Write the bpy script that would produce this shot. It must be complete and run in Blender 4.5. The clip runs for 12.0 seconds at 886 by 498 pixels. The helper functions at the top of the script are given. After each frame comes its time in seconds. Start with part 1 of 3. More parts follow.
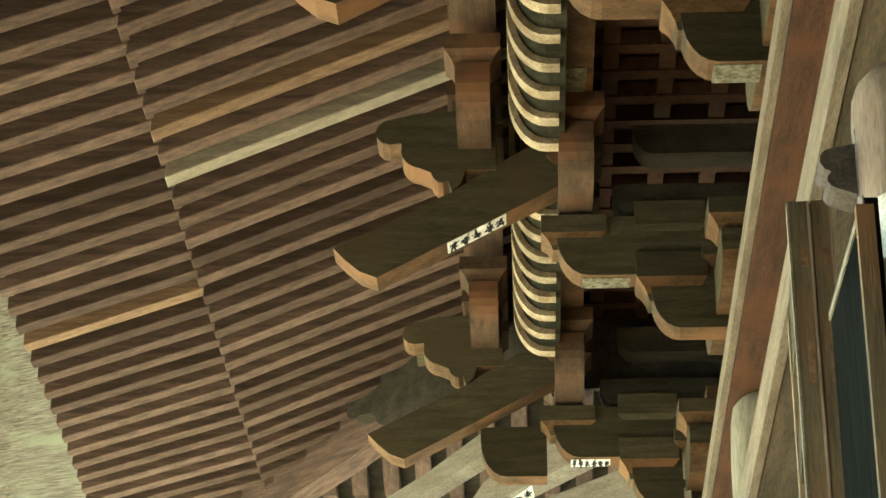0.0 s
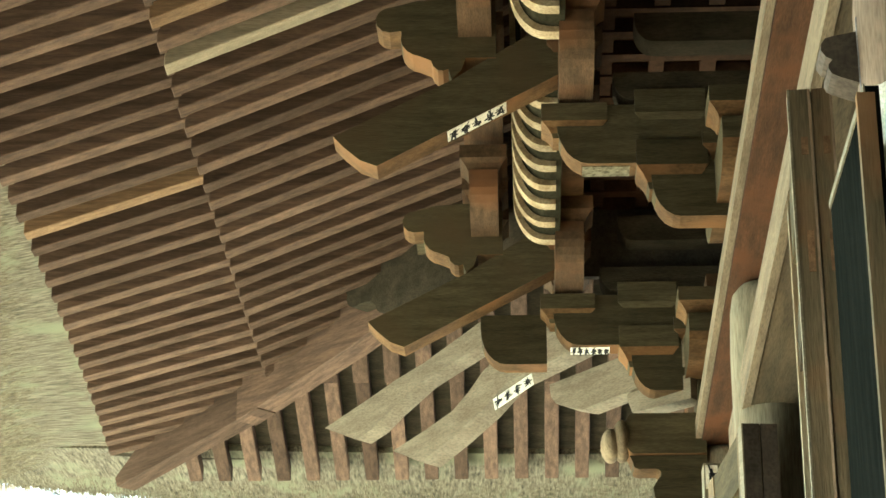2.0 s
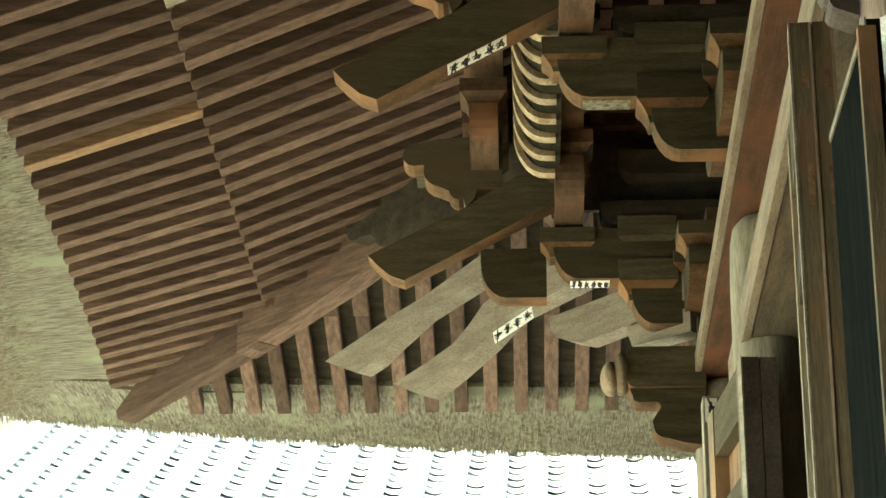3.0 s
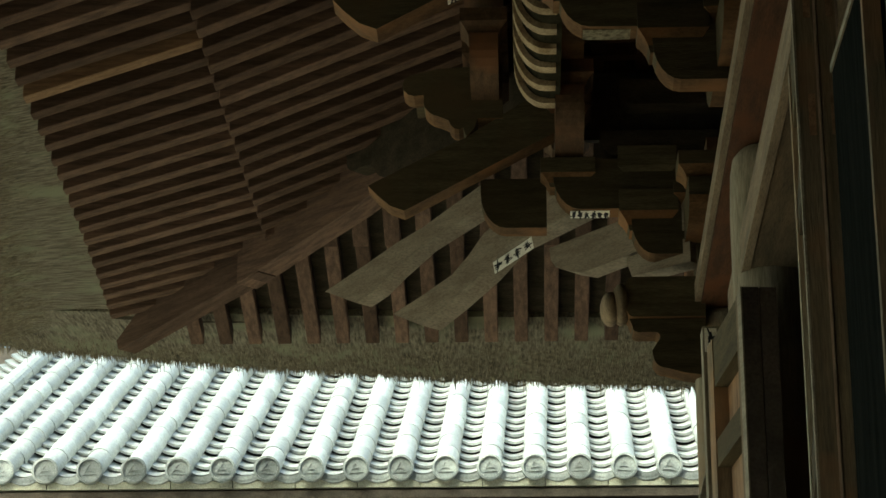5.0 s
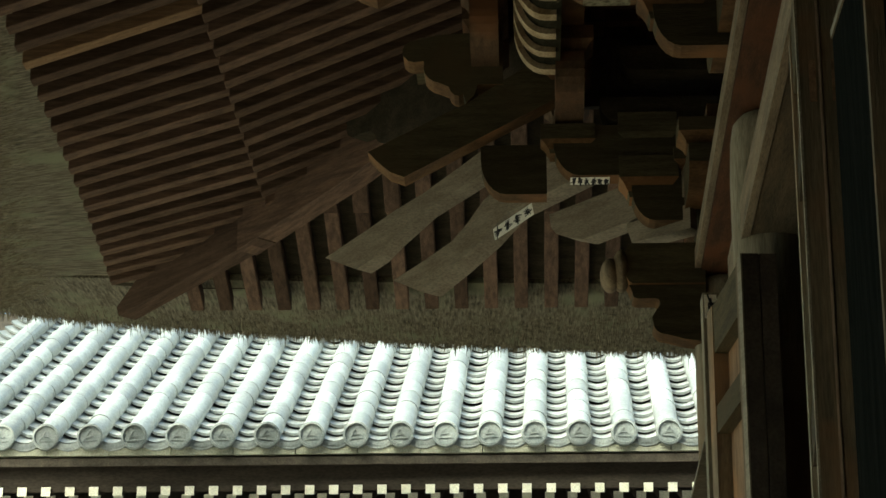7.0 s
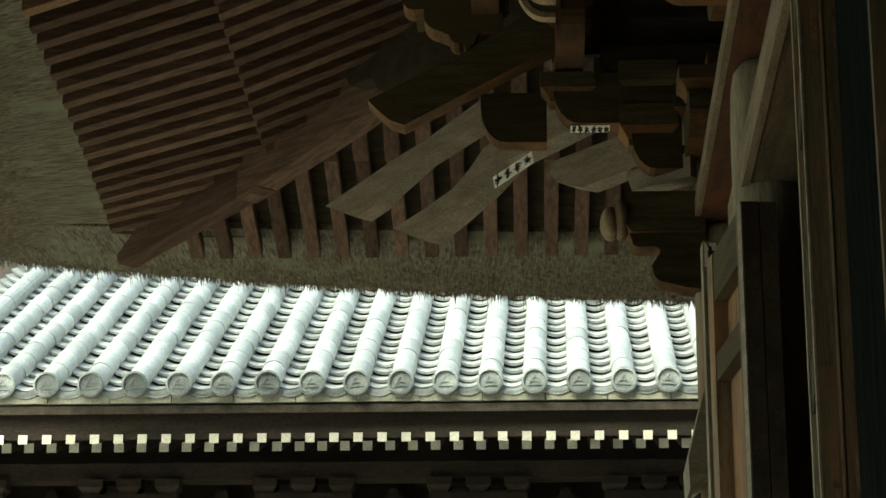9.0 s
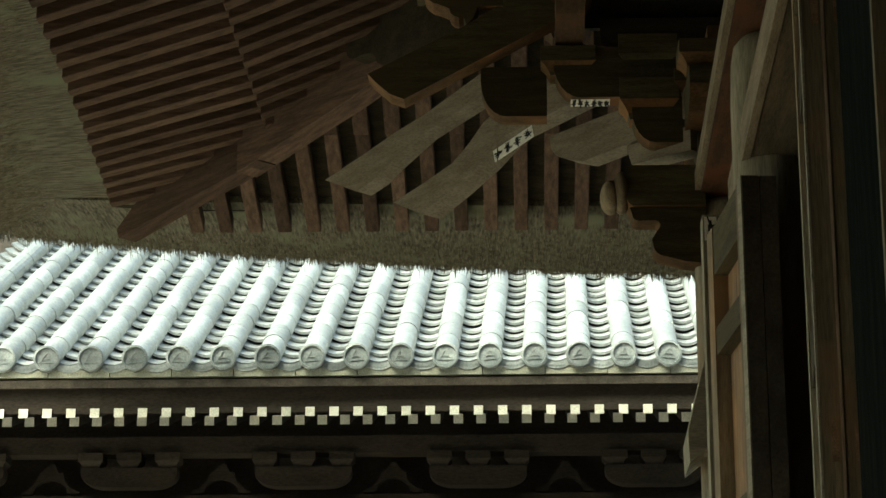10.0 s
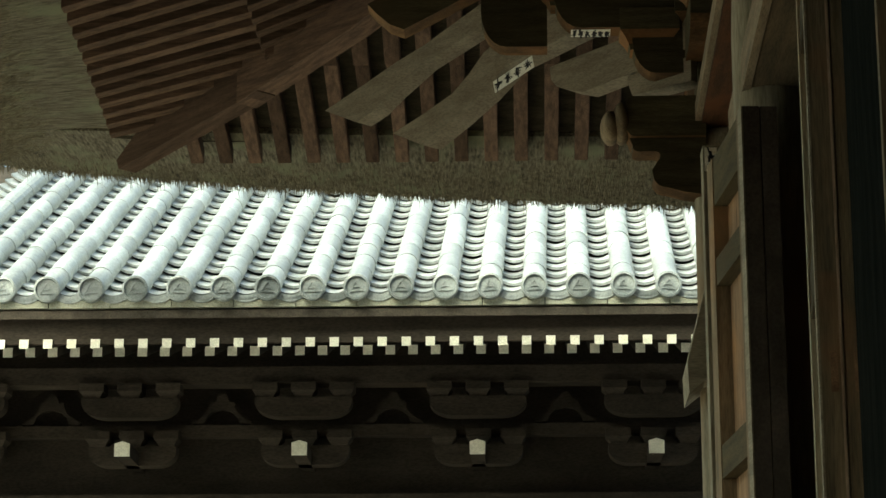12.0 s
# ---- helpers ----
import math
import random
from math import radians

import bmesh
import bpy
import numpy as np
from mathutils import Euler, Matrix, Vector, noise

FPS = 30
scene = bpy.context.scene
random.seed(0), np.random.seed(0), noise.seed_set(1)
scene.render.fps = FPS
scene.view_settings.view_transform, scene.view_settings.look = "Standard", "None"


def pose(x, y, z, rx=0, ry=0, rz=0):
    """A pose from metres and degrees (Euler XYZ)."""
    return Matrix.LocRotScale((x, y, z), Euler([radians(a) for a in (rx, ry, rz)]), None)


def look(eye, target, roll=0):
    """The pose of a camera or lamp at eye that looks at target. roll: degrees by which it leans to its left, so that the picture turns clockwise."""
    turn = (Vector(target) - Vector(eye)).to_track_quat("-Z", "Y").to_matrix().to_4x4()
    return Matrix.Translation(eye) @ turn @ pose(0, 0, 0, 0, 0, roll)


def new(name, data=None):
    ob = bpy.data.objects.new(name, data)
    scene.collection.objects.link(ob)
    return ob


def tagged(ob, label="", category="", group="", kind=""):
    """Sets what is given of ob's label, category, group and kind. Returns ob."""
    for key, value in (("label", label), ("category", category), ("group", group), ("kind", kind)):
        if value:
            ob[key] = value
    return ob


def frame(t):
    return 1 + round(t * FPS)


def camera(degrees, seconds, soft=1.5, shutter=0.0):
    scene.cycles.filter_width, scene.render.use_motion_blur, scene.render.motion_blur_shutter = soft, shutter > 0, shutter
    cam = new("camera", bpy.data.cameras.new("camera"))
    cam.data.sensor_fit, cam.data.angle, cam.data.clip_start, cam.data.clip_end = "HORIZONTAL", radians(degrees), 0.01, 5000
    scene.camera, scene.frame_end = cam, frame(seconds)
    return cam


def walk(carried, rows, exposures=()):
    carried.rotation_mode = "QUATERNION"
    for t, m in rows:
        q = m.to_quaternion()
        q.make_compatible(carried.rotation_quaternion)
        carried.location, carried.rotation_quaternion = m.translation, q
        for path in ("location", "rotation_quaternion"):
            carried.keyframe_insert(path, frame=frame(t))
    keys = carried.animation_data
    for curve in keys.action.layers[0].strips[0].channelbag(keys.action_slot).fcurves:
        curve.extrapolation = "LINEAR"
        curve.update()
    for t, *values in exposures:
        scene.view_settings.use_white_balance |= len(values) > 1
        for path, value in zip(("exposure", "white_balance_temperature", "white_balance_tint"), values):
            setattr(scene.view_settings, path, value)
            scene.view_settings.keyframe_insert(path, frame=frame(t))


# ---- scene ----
cam = camera(21.66, 12.0, soft=1.5)
EYE = (0.0, 0.0, 1.6)
YAW = 2.12
# seconds and upward tilt of the lens in degrees
TILT = [(0, 25.5), (0.5, 25.21), (1, 24.614), (1.5, 23.796), (2, 22.739), (2.5, 21.916), (3, 21.093), (3.5, 20.318),
        (3.7, 20.129), (4.3, 19.72), (4.8, 19.46), (5.3, 19.235), (5.5, 19.151), (6, 18.955), (6.5, 18.774), (7, 18.536), (7.5, 18.229),
        (7.7, 18.06), (8.5, 17.56), (9.3, 17.065), (9.5, 16.944), (10, 16.61), (10.5, 16.094), (11, 15.718),
        (11.5, 15.343), (12, 14.898)]
walk(cam, [(t, pose(*EYE, 90 + a, 0, YAW)) for t, a in TILT],
     [(0, 4.6, 6350, -15), (2.4, 4.6, 6350, -15), (3.0, 4.2, 6400, -15), (3.4, 3.45, 6450, -14), (3.7, 2.95, 6500, -14), (4.5, 2.1, 6600, -13),
      (5.3, 1.76, 6600, -13), (6.0, 1.64, 6600, -13), (12, 1.64, 6700, -12)])

# ---- light: an overcast, rainy sky ----
world = bpy.data.worlds.new("overcast_sky")
scene.world = world
world.use_nodes = True
wn = world.node_tree
sky = wn.nodes.new("ShaderNodeTexSky")
sky.sky_type = "NISHITA"
sky.sun_disc = False
sky.sun_elevation = radians(48)
sky.sun_rotation = radians(220.6)
sky.air_density, sky.dust_density, sky.ozone_density = 1.0, 6.0, 1.0
wn.nodes["Background"].inputs["Strength"].default_value = 0.13
wn.links.new(sky.outputs[0], wn.nodes["Background"].inputs["Color"])
sun = new("sun", bpy.data.lights.new("sun", "SUN"))
sun.data.energy, sun.data.angle, sun.data.color = 1.4, radians(30), (1.0, 0.97, 0.92)
sun.matrix_world = look((-12, -14, 24), (0, 0, 0))

# ---- materials ----
def material(name, c1, c2, scale=(6, 6, 6), rough=0.85, bump=0.25, fine=60.0, vary=0.25, metal=0.0, spec=0.08, grain=None, stain=None):
    """Two colours mixed by stretched noise, finer grain, a random shade for each object, and relief."""
    m = bpy.data.materials.new(name)
    m.use_nodes = True
    nt = m.node_tree
    bsdf = nt.nodes["Principled BSDF"]
    N = lambda k: nt.nodes.new("ShaderNode" + k)
    L = nt.links.new
    co = N("TexCoord")
    mp = N("Mapping")
    mp.inputs["Scale"].default_value = scale
    info = N("ObjectInfo")
    off = N("VectorMath")
    off.operation = "ADD"
    L(co.outputs["Object"], off.inputs[0])
    L(info.outputs["Random"], off.inputs[1])
    L(off.outputs[0], mp.inputs["Vector"])
    n1 = N("TexNoise")
    n1.inputs["Scale"].default_value = 1.0
    n1.inputs["Detail"].default_value = 5
    n1.inputs["Roughness"].default_value = 0.6
    L(mp.outputs[0], n1.inputs["Vector"])
    n2 = N("TexNoise")
    n2.inputs["Scale"].default_value = fine / 6
    n2.inputs["Detail"].default_value = 3
    L(mp.outputs[0], n2.inputs["Vector"])
    ramp = N("ValToRGB")
    ramp.color_ramp.elements[0].position, ramp.color_ramp.elements[1].position = 0.34, 0.66
    ramp.color_ramp.elements[0].color, ramp.color_ramp.elements[1].color = (*c1, 1), (*c2, 1)
    L(n1.outputs["Fac"], ramp.inputs["Fac"])
    mix = N("MixRGB")
    mix.blend_type = "MULTIPLY"
    mix.inputs["Fac"].default_value = 0.55
    L(ramp.outputs[0], mix.inputs[1])
    gr = N("ValToRGB")
    gr.color_ramp.elements[0].position, gr.color_ramp.elements[1].position = 0.3, 0.62
    gr.color_ramp.elements[0].color, gr.color_ramp.elements[1].color = (0.45, 0.43, 0.4, 1), (1.1, 1.1, 1.1, 1)
    L(n2.outputs["Fac"], gr.inputs["Fac"])
    L(gr.outputs[0], mix.inputs[2])
    last = mix.outputs[0]
    if stain:
        n3 = N("TexNoise")
        n3.inputs["Scale"].default_value = stain[1]
        n3.inputs["Detail"].default_value = 4
        L(off.outputs[0], n3.inputs["Vector"])
        r3 = N("ValToRGB")
        r3.color_ramp.elements[0].position, r3.color_ramp.elements[1].position = 0.5, 0.68
        L(n3.outputs["Fac"], r3.inputs["Fac"])
        ms = N("MixRGB")
        ms.inputs[2].default_value = (*stain[0], 1)
        L(r3.outputs[0], ms.inputs["Fac"])
        L(last, ms.inputs[1])
        last = ms.outputs[0]
    hsv = N("HueSaturation")
    mr = N("MapRange")
    mr.inputs["To Min"].default_value, mr.inputs["To Max"].default_value = 1 - vary, 1 + vary
    L(info.outputs["Random"], mr.inputs["Value"])
    L(mr.outputs[0], hsv.inputs["Value"])
    L(last, hsv.inputs["Color"])
    L(hsv.outputs[0], bsdf.inputs["Base Color"])
    bsdf.inputs["Metallic"].default_value = metal
    bsdf.inputs["Specular IOR Level"].default_value = spec
    rr = N("MapRange")
    rr.inputs["To Min"].default_value, rr.inputs["To Max"].default_value = max(rough - 0.15, 0.05), min(rough + 0.12, 1)
    L(n1.outputs["Fac"], rr.inputs["Value"])
    L(rr.outputs[0], bsdf.inputs["Roughness"])
    b = N("Bump")
    b.inputs["Strength"].default_value = bump
    b.inputs["Distance"].default_value = 0.01
    L(n2.outputs["Fac"], b.inputs["Height"])
    L(b.outputs[0], bsdf.inputs["Normal"])
    return m


WOOD_X = material("aged_wood_along_x", (0.04, 0.034, 0.018), (0.078, 0.066, 0.036), (3, 26, 26), stain=((0.062, 0.046, 0.024), 2.2))
# Reddish wood tone with light from below put into its colour.
UNDERLIT = material("underlit_reddish_wood", (0.058, 0.033, 0.014), (0.12, 0.07, 0.031), (5, 9, 9), stain=((0.15, 0.076, 0.031), 3.0), vary=0.2)
WOOD_Y = material("aged_wood_along_y", (0.05, 0.033, 0.018), (0.1, 0.062, 0.034), (26, 3, 26), stain=((0.13, 0.062, 0.028), 2.6))
WOOD_Z = material("aged_wood_along_z", (0.105, 0.082, 0.05), (0.205, 0.16, 0.098), (26, 26, 2.5), stain=((0.24, 0.14, 0.068), 2.0))
PANEL = material("amber_door_panel", (0.17, 0.11, 0.06), (0.34, 0.225, 0.125), (24, 24, 2.0), stain=((0.42, 0.23, 0.1), 1.6))
EDGE = material("dark_door_edge", (0.06, 0.05, 0.03), (0.13, 0.105, 0.062), (30, 30, 2.0), stain=((0.15, 0.085, 0.04), 2.4))
RAFTER = material("rafter_wood", (0.056, 0.037, 0.025), (0.118, 0.076, 0.051), (2.5, 30, 30), vary=0.38, spec=0.04)
HEADWOOD = material("olive_brown_boards", (0.075, 0.06, 0.036), (0.14, 0.112, 0.068), (22, 2.5, 22), vary=0.1)
PALE = material("new_pale_wood", (0.17, 0.142, 0.092), (0.26, 0.215, 0.145), (2.5, 30, 30), vary=0.1)
GREY = material("weathered_grey_wood", (0.15, 0.135, 0.092), (0.24, 0.215, 0.15), (3, 20, 20), vary=0.12)
HIPWOOD = material("pale_west_lit_wood", (0.135, 0.112, 0.076), (0.195, 0.165, 0.115), (5, 5, 22), vary=0.12)
GREY_Y = material("weathered_grey_wood_beam", (0.12, 0.097, 0.062), (0.215, 0.175, 0.115), (22, 2.5, 22), vary=0.12)
SOFFIT = material("soffit_and_shade_wood", (0.024, 0.02, 0.013), (0.046, 0.038, 0.025), (4, 12, 12), vary=0.1, spec=0.02)
DARK = material("dark_wood", (0.042, 0.037, 0.029), (0.085, 0.072, 0.056), (8, 8, 8), vary=0.2)
REDWOOD = material("red_stained_wood", (0.042, 0.023, 0.012), (0.09, 0.045, 0.023), (26, 3, 26), stain=((0.09, 0.04, 0.018), 3.0))
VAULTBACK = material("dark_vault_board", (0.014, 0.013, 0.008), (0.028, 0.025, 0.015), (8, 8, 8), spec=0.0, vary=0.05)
HALLWOOD = material("dark_hall_wood", (0.036, 0.03, 0.024), (0.052, 0.043, 0.034), (3, 8, 8), vary=0.12, spec=0.03, bump=0.1)
BLACKWOOD = material("near_black_door_wood", (0.005, 0.006, 0.005), (0.011, 0.012, 0.01), (25, 25, 3), vary=0.05, spec=0.0)
REDDARK = material("dark_red_wood", (0.026, 0.015, 0.009), (0.05, 0.028, 0.017), (20, 20, 20), spec=0.03)
CREAM = material("cream_painted_wood", (0.15, 0.105, 0.053), (0.32, 0.255, 0.155), (9, 9, 9), bump=0.1, vary=0.2)
BARK_X = material("cypress_bark_thatch", (0.05, 0.043, 0.028), (0.22, 0.195, 0.135), (7, 55, 55), rough=0.95, bump=0.9, vary=0.02, stain=((0.17, 0.17, 0.105), 3.0))
BARK_Y = material("cypress_bark_thatch_side", (0.05, 0.043, 0.028), (0.22, 0.195, 0.135), (55, 7, 55), rough=0.95, bump=0.9, vary=0.02, stain=((0.17, 0.17, 0.105), 3.0))
FIBRE = material("bark_fibre", (0.07, 0.06, 0.038), (0.24, 0.21, 0.14), (25, 25, 25), rough=0.95, vary=0.05)
TILE = material("wet_grey_roof_tile", (0.31, 0.335, 0.32), (0.45, 0.475, 0.455), (5, 5, 5), rough=0.36, bump=0.1, vary=0.26, spec=0.5)
PAN = material("wet_grey_pan_tile", (0.3, 0.32, 0.31), (0.47, 0.49, 0.475), (9, 9, 9), rough=0.4, bump=0.2, vary=0.25, spec=0.5)
ENDTILE = material("wet_blue_grey_end_tile", (0.2, 0.225, 0.225), (0.35, 0.38, 0.37), (7, 7, 7), rough=0.33, bump=0.12, vary=0.25, spec=0.5)
PAINT = material("white_painted_wood_end", (0.7, 0.68, 0.55), (0.82, 0.8, 0.68), (14, 14, 14), bump=0.08, vary=0.08)
BOARD = material("cream_eave_board", (0.28, 0.285, 0.22), (0.38, 0.385, 0.305), (9, 9, 9), bump=0.1, vary=0.08)
PAPER = material("aged_paper", (0.66, 0.64, 0.52), (0.8, 0.78, 0.66), (20, 20, 20), bump=0.03, vary=0.06)
FADED = material("faded_paper_trace", (0.06, 0.052, 0.03), (0.2, 0.185, 0.12), (45, 45, 45), bump=0.05, vary=0.06)
AMBER = material("amber_wood", (0.11, 0.065, 0.034), (0.22, 0.14, 0.076), (2, 30, 30), vary=0.1)
TAN = material("tan_post_wood", (0.17, 0.125, 0.083), (0.28, 0.215, 0.15), (18, 18, 2.2), vary=0.06)
POSTWOOD = material("pale_column_wood", (0.13, 0.115, 0.075), (0.25, 0.225, 0.155), (16, 16, 1.8), vary=0.08, stain=((0.19, 0.13, 0.07), 1.5))
INK = material("black_ink", (0.015, 0.015, 0.015), (0.03, 0.03, 0.03), (20, 20, 20), bump=0.02, vary=0.02)

METAL = material("dull_iron_fitting", (0.10, 0.09, 0.08), (0.24, 0.22, 0.2), (20, 20, 20), rough=0.45, metal=0.8, vary=0.2)
PLASTER = material("dull_plaster", (0.06, 0.057, 0.05), (0.11, 0.105, 0.095), (3, 3, 3), rough=0.9, vary=0.03)
GRAVEL = material("pale_wet_gravel", (0.36, 0.345, 0.31), (0.52, 0.5, 0.46), (9, 9, 9), rough=0.7, bump=0.5, vary=0.02, stain=((0.36, 0.345, 0.31), 0.4))
SLAB = material("brown_bounce_slab", (0.10, 0.064, 0.038), (0.16, 0.105, 0.064), (3, 3, 3), rough=0.5, bump=0.2, vary=0.1)


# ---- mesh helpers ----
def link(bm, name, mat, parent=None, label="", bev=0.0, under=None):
    if bev:
        bmesh.ops.bevel(bm, geom=[e for e in bm.edges if e.is_manifold and e.calc_face_angle(0) > 0.5], offset=bev, segments=1, affect="EDGES", clamp_overlap=True)
    bmesh.ops.recalc_face_normals(bm, faces=bm.faces)
    me = bpy.data.meshes.new(name)
    bm.to_mesh(me)
    bm.free()
    me.materials.append(mat)
    # Faces looking down take a second colour that carries their light from below.
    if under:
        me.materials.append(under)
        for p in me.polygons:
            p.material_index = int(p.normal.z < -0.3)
    ob = new(name, me)
    if parent:
        ob.parent = parent
    if label:
        ob["label"] = label
    return ob


def part(name, bm, mat, parent, label="", bev=0.006, under=None):
    return link(bm, name, mat, parent, label, bev, under)


def share(name, src, parent, m):
    ob = new(name, src.data)
    ob.parent = parent
    ob.matrix_basis = m
    return ob


def thing(name, x, y, z, label, category, group="", kind=""):
    return tagged(pin(new(name), x, y, z), label, category, group, kind)


def pin(ob, x, y, z):
    ob.location = (x, y, z)
    return ob


def prism(pts, axis, a, b, bm=None):
    """A polygon drawn across the axis and drawn out along it from a to b."""
    bm = bm or bmesh.new()
    put = {"x": lambda p, s: (s, p[0], p[1]), "y": lambda p, s: (p[0], s, p[1]), "z": lambda p, s: (p[0], p[1], s)}[axis]
    lo = [bm.verts.new(put(p, a)) for p in pts]
    hi = [bm.verts.new(put(p, b)) for p in pts]
    bm.faces.new(lo)
    bm.faces.new(hi[::-1])
    for i in range(len(pts)):
        j = (i + 1) % len(pts)
        bm.faces.new((lo[j], lo[i], hi[i], hi[j]))
    return bm


def box(x0, x1, y0, y1, z0, z1, bm=None):
    return prism([(x0, z0), (x1, z0), (x1, z1), (x0, z1)], "y", y0, y1, bm)


def arc(cx, cz, rx, rz, a0, a1, n=7):
    return [(cx + rx * math.cos(radians(a0 + (a1 - a0) * i / n)), cz + rz * math.sin(radians(a0 + (a1 - a0) * i / n))) for i in range(n + 1)]


def arm_profile(x0, x1, z0, z1, r, both=True):
    """A bracket arm seen from the side: flat top, lower corners rounded up."""
    p = [(x1, z1), (x0, z1)]
    h = (z1 - z0)
    p += arc(x0 + r, z0 + h * 0.72, r, h * 0.72, 180, 270, 6)
    p += arc(x1 - r, z0 + h * 0.72, r, h * 0.72, 270, 360, 6) if both else [(x1, z0)]
    return p


def block(w, h):
    """A bearing block: a square head over a flared foot."""
    bm = bmesh.new()
    a, b = w / 2, w * 0.33
    rings = []
    for z, s in ((0, b), (h * 0.14, b * 1.08), (h * 0.30, b * 1.25), (h * 0.46, a), (h, a)):
        rings.append([bm.verts.new((sx * s, sy * s, z)) for sx, sy in ((-1, -1), (1, -1), (1, 1), (-1, 1))])
    bm.faces.new(rings[0][::-1])
    bm.faces.new(rings[-1])
    for q, r in zip(rings, rings[1:]):
        for i in range(4):
            bm.faces.new((q[i], q[(i + 1) % 4], r[(i + 1) % 4], r[i]))
    return bm


def shell(rows, bm):
    """Quads between rows of points, with verts of their own."""
    q = [[bm.verts.new(p) for p in r] for r in rows]
    for a, b in zip(q, q[1:]):
        for i in range(len(a) - 1):
            bm.faces.new((a[i], a[i + 1], b[i + 1], b[i]))


# ---- ground, hall walls, and unseen pieces added to steer the light ----
def ground():
    bm = bmesh.new()
    bmesh.ops.create_grid(bm, x_segments=8, y_segments=8, size=900)
    tagged(link(bm, "ground", GRAVEL), "pale wet gravel court reaching to the horizon", "ground", kind="structure")


ground()
# Unseen slab, added to cut the gravel's bounce and warm it.
tagged(link(box(-3.9, 1.5, -7.9, 11.0, 0.0, 0.12), "pavement", SLAB, bev=0.01), "unseen brown slab added to dim and warm the light from below", "pavement", kind="structure")
# Two unseen walls, added to keep low sky light off south-facing timber.
tagged(link(box(-13.2, -13.0, -8, 5, 0, 9.5), "wall_west", PLASTER), "unseen dark wall added to block low light from the south-west", "wall", kind="structure")
tagged(link(box(-13, 7.2, -8.2, -8.0, 0, 11), "wall_south", PLASTER), "unseen plaster wall added to block light from the south", "wall", kind="structure")
bm = box(1.3, 1.5, -8.0, 5.55, 0, 7.72)
box(1.3, 1.5, 8.9, 11.2, 0, 7.72, bm)
box(1.3, 1.5, 5.551, 8.899, 4.76, 7.72, bm)
tagged(link(bm, "wall_east", DARK), "dark timber wall of the temple hall with an open doorway", "wall", kind="structure")
# Unseen back wall and floor, added so the doorway stays dark.
tagged(link(box(7.0, 7.2, -8.0, 11.3, 0, 7.72), "wall_back", DARK), "unseen dark wall added to keep sky light out of the hall", "wall", kind="structure")
tagged(link(box(1.5, 7.0, -8.0, 11.1, 0.0, 0.1), "floor", DARK), "unseen dark floor added to keep the doorway dark", "floor", kind="structure")
tagged(link(box(1.5, 7, 11.1, 11.3, 0, 7.72), "wall_north", DARK), "dark timber end wall of the temple hall", "wall", kind="structure")

# Unseen cap, added to close light leaks above the wall.
tagged(link(box(1.1, 7, -8.2, 12.2, 7.74, 7.95), "roof_deck", DARK), "unseen deck added over the hall to stop light leaks", "roof", kind="structure")

# ---- roof of the hall: rafters, soffit, hip, thatch ----
PITCH = 0.22
XK, YK, ZK = -1.60, 13.60, 6.39       # lip between the two tiers of rafters
S1, S2 = 0.415, 0.352                 # fall of the inner and outer rafters
HIP = XK + YK                         # the hip runs where x + y = HIP
TIP = 0.86


def lift(s):
    """How far the eave turns up, towards the corner."""
    u = max(0.0, (s - 8.5) / 5.5)
    return u * u


roof = thing("roof", 0, 0, 0, "timber hall roof with two tiers of rafters under bark thatch", "roof", kind="structure")


def rafter_mesh(name, x0, x1, z0, slope, w, h, mat):
    """One rafter along x, sloping down towards x0, its lower edge at z0 there at x=0."""
    pts = [(x0, z0 + slope * x0), (x1, z0 + slope * x1), (x1, z0 + slope * x1 + h), (x0, z0 + slope * x0 + h)]
    me = bpy.data.meshes.new(name)
    bm = prism(pts, "y", -w / 2, w / 2)
    bmesh.ops.bevel(bm, geom=list(bm.edges), offset=0.005, segments=1, affect="EDGES")
    bmesh.ops.recalc_face_normals(bm, faces=bm.faces)
    bm.to_mesh(me)
    bm.free()
    me.materials.append(mat)
    return me


def quarter(m):
    """From the long eave to the side eave: mirrored over the hip."""
    return Matrix(((0, -1, 0, HIP), (-1, 0, 0, HIP), (0, 0, 1, 0), (0, 0, 0, 1))) @ m


W, H = 0.098, 0.115
for side in (0, 1):
    for n in range(-11, 31):
        s = 7.755 + PITCH * n if side == 0 else 11.43 + 0.198 * (n + 4)   # place along the eave, towards the corner
        if s > YK + TIP - 0.1 or s < 5.2:
            continue
        m = Matrix.Translation((XK, s, ZK + 0.02 * lift(s)))
        m = m if side == 0 else quarter(m)
        if s < YK - 0.12:
            # past the corner of the hall the rafters die into the hip
            far = 1.2 if s <= HIP - 1.2 else max(XK + 0.1, HIP - s)
            ob = new("rafter", rafter_mesh("rafter", 0.0, far - XK, 0.0, S1, W, H, PALE if side == 0 and n == 7 else AMBER if side == 0 and n == 5 else RAFTER))
            ob.parent = roof
            ob.matrix_basis = m
        out = TIP + 0.22 * lift(s) + 0.15 * side
        back = 0.25 if s < YK - 0.3 else min(0.25, HIP - s - XK)
        if back > -out + 0.15:
            ob = new("flying_rafter", rafter_mesh("flying_rafter", -out, back, 0.055, S2 - 0.10 * lift(s), W * 0.92, H * 0.9, AMBER if side == 0 and n == 13 else RAFTER))
            ob.parent = roof
            ob.matrix_basis = m


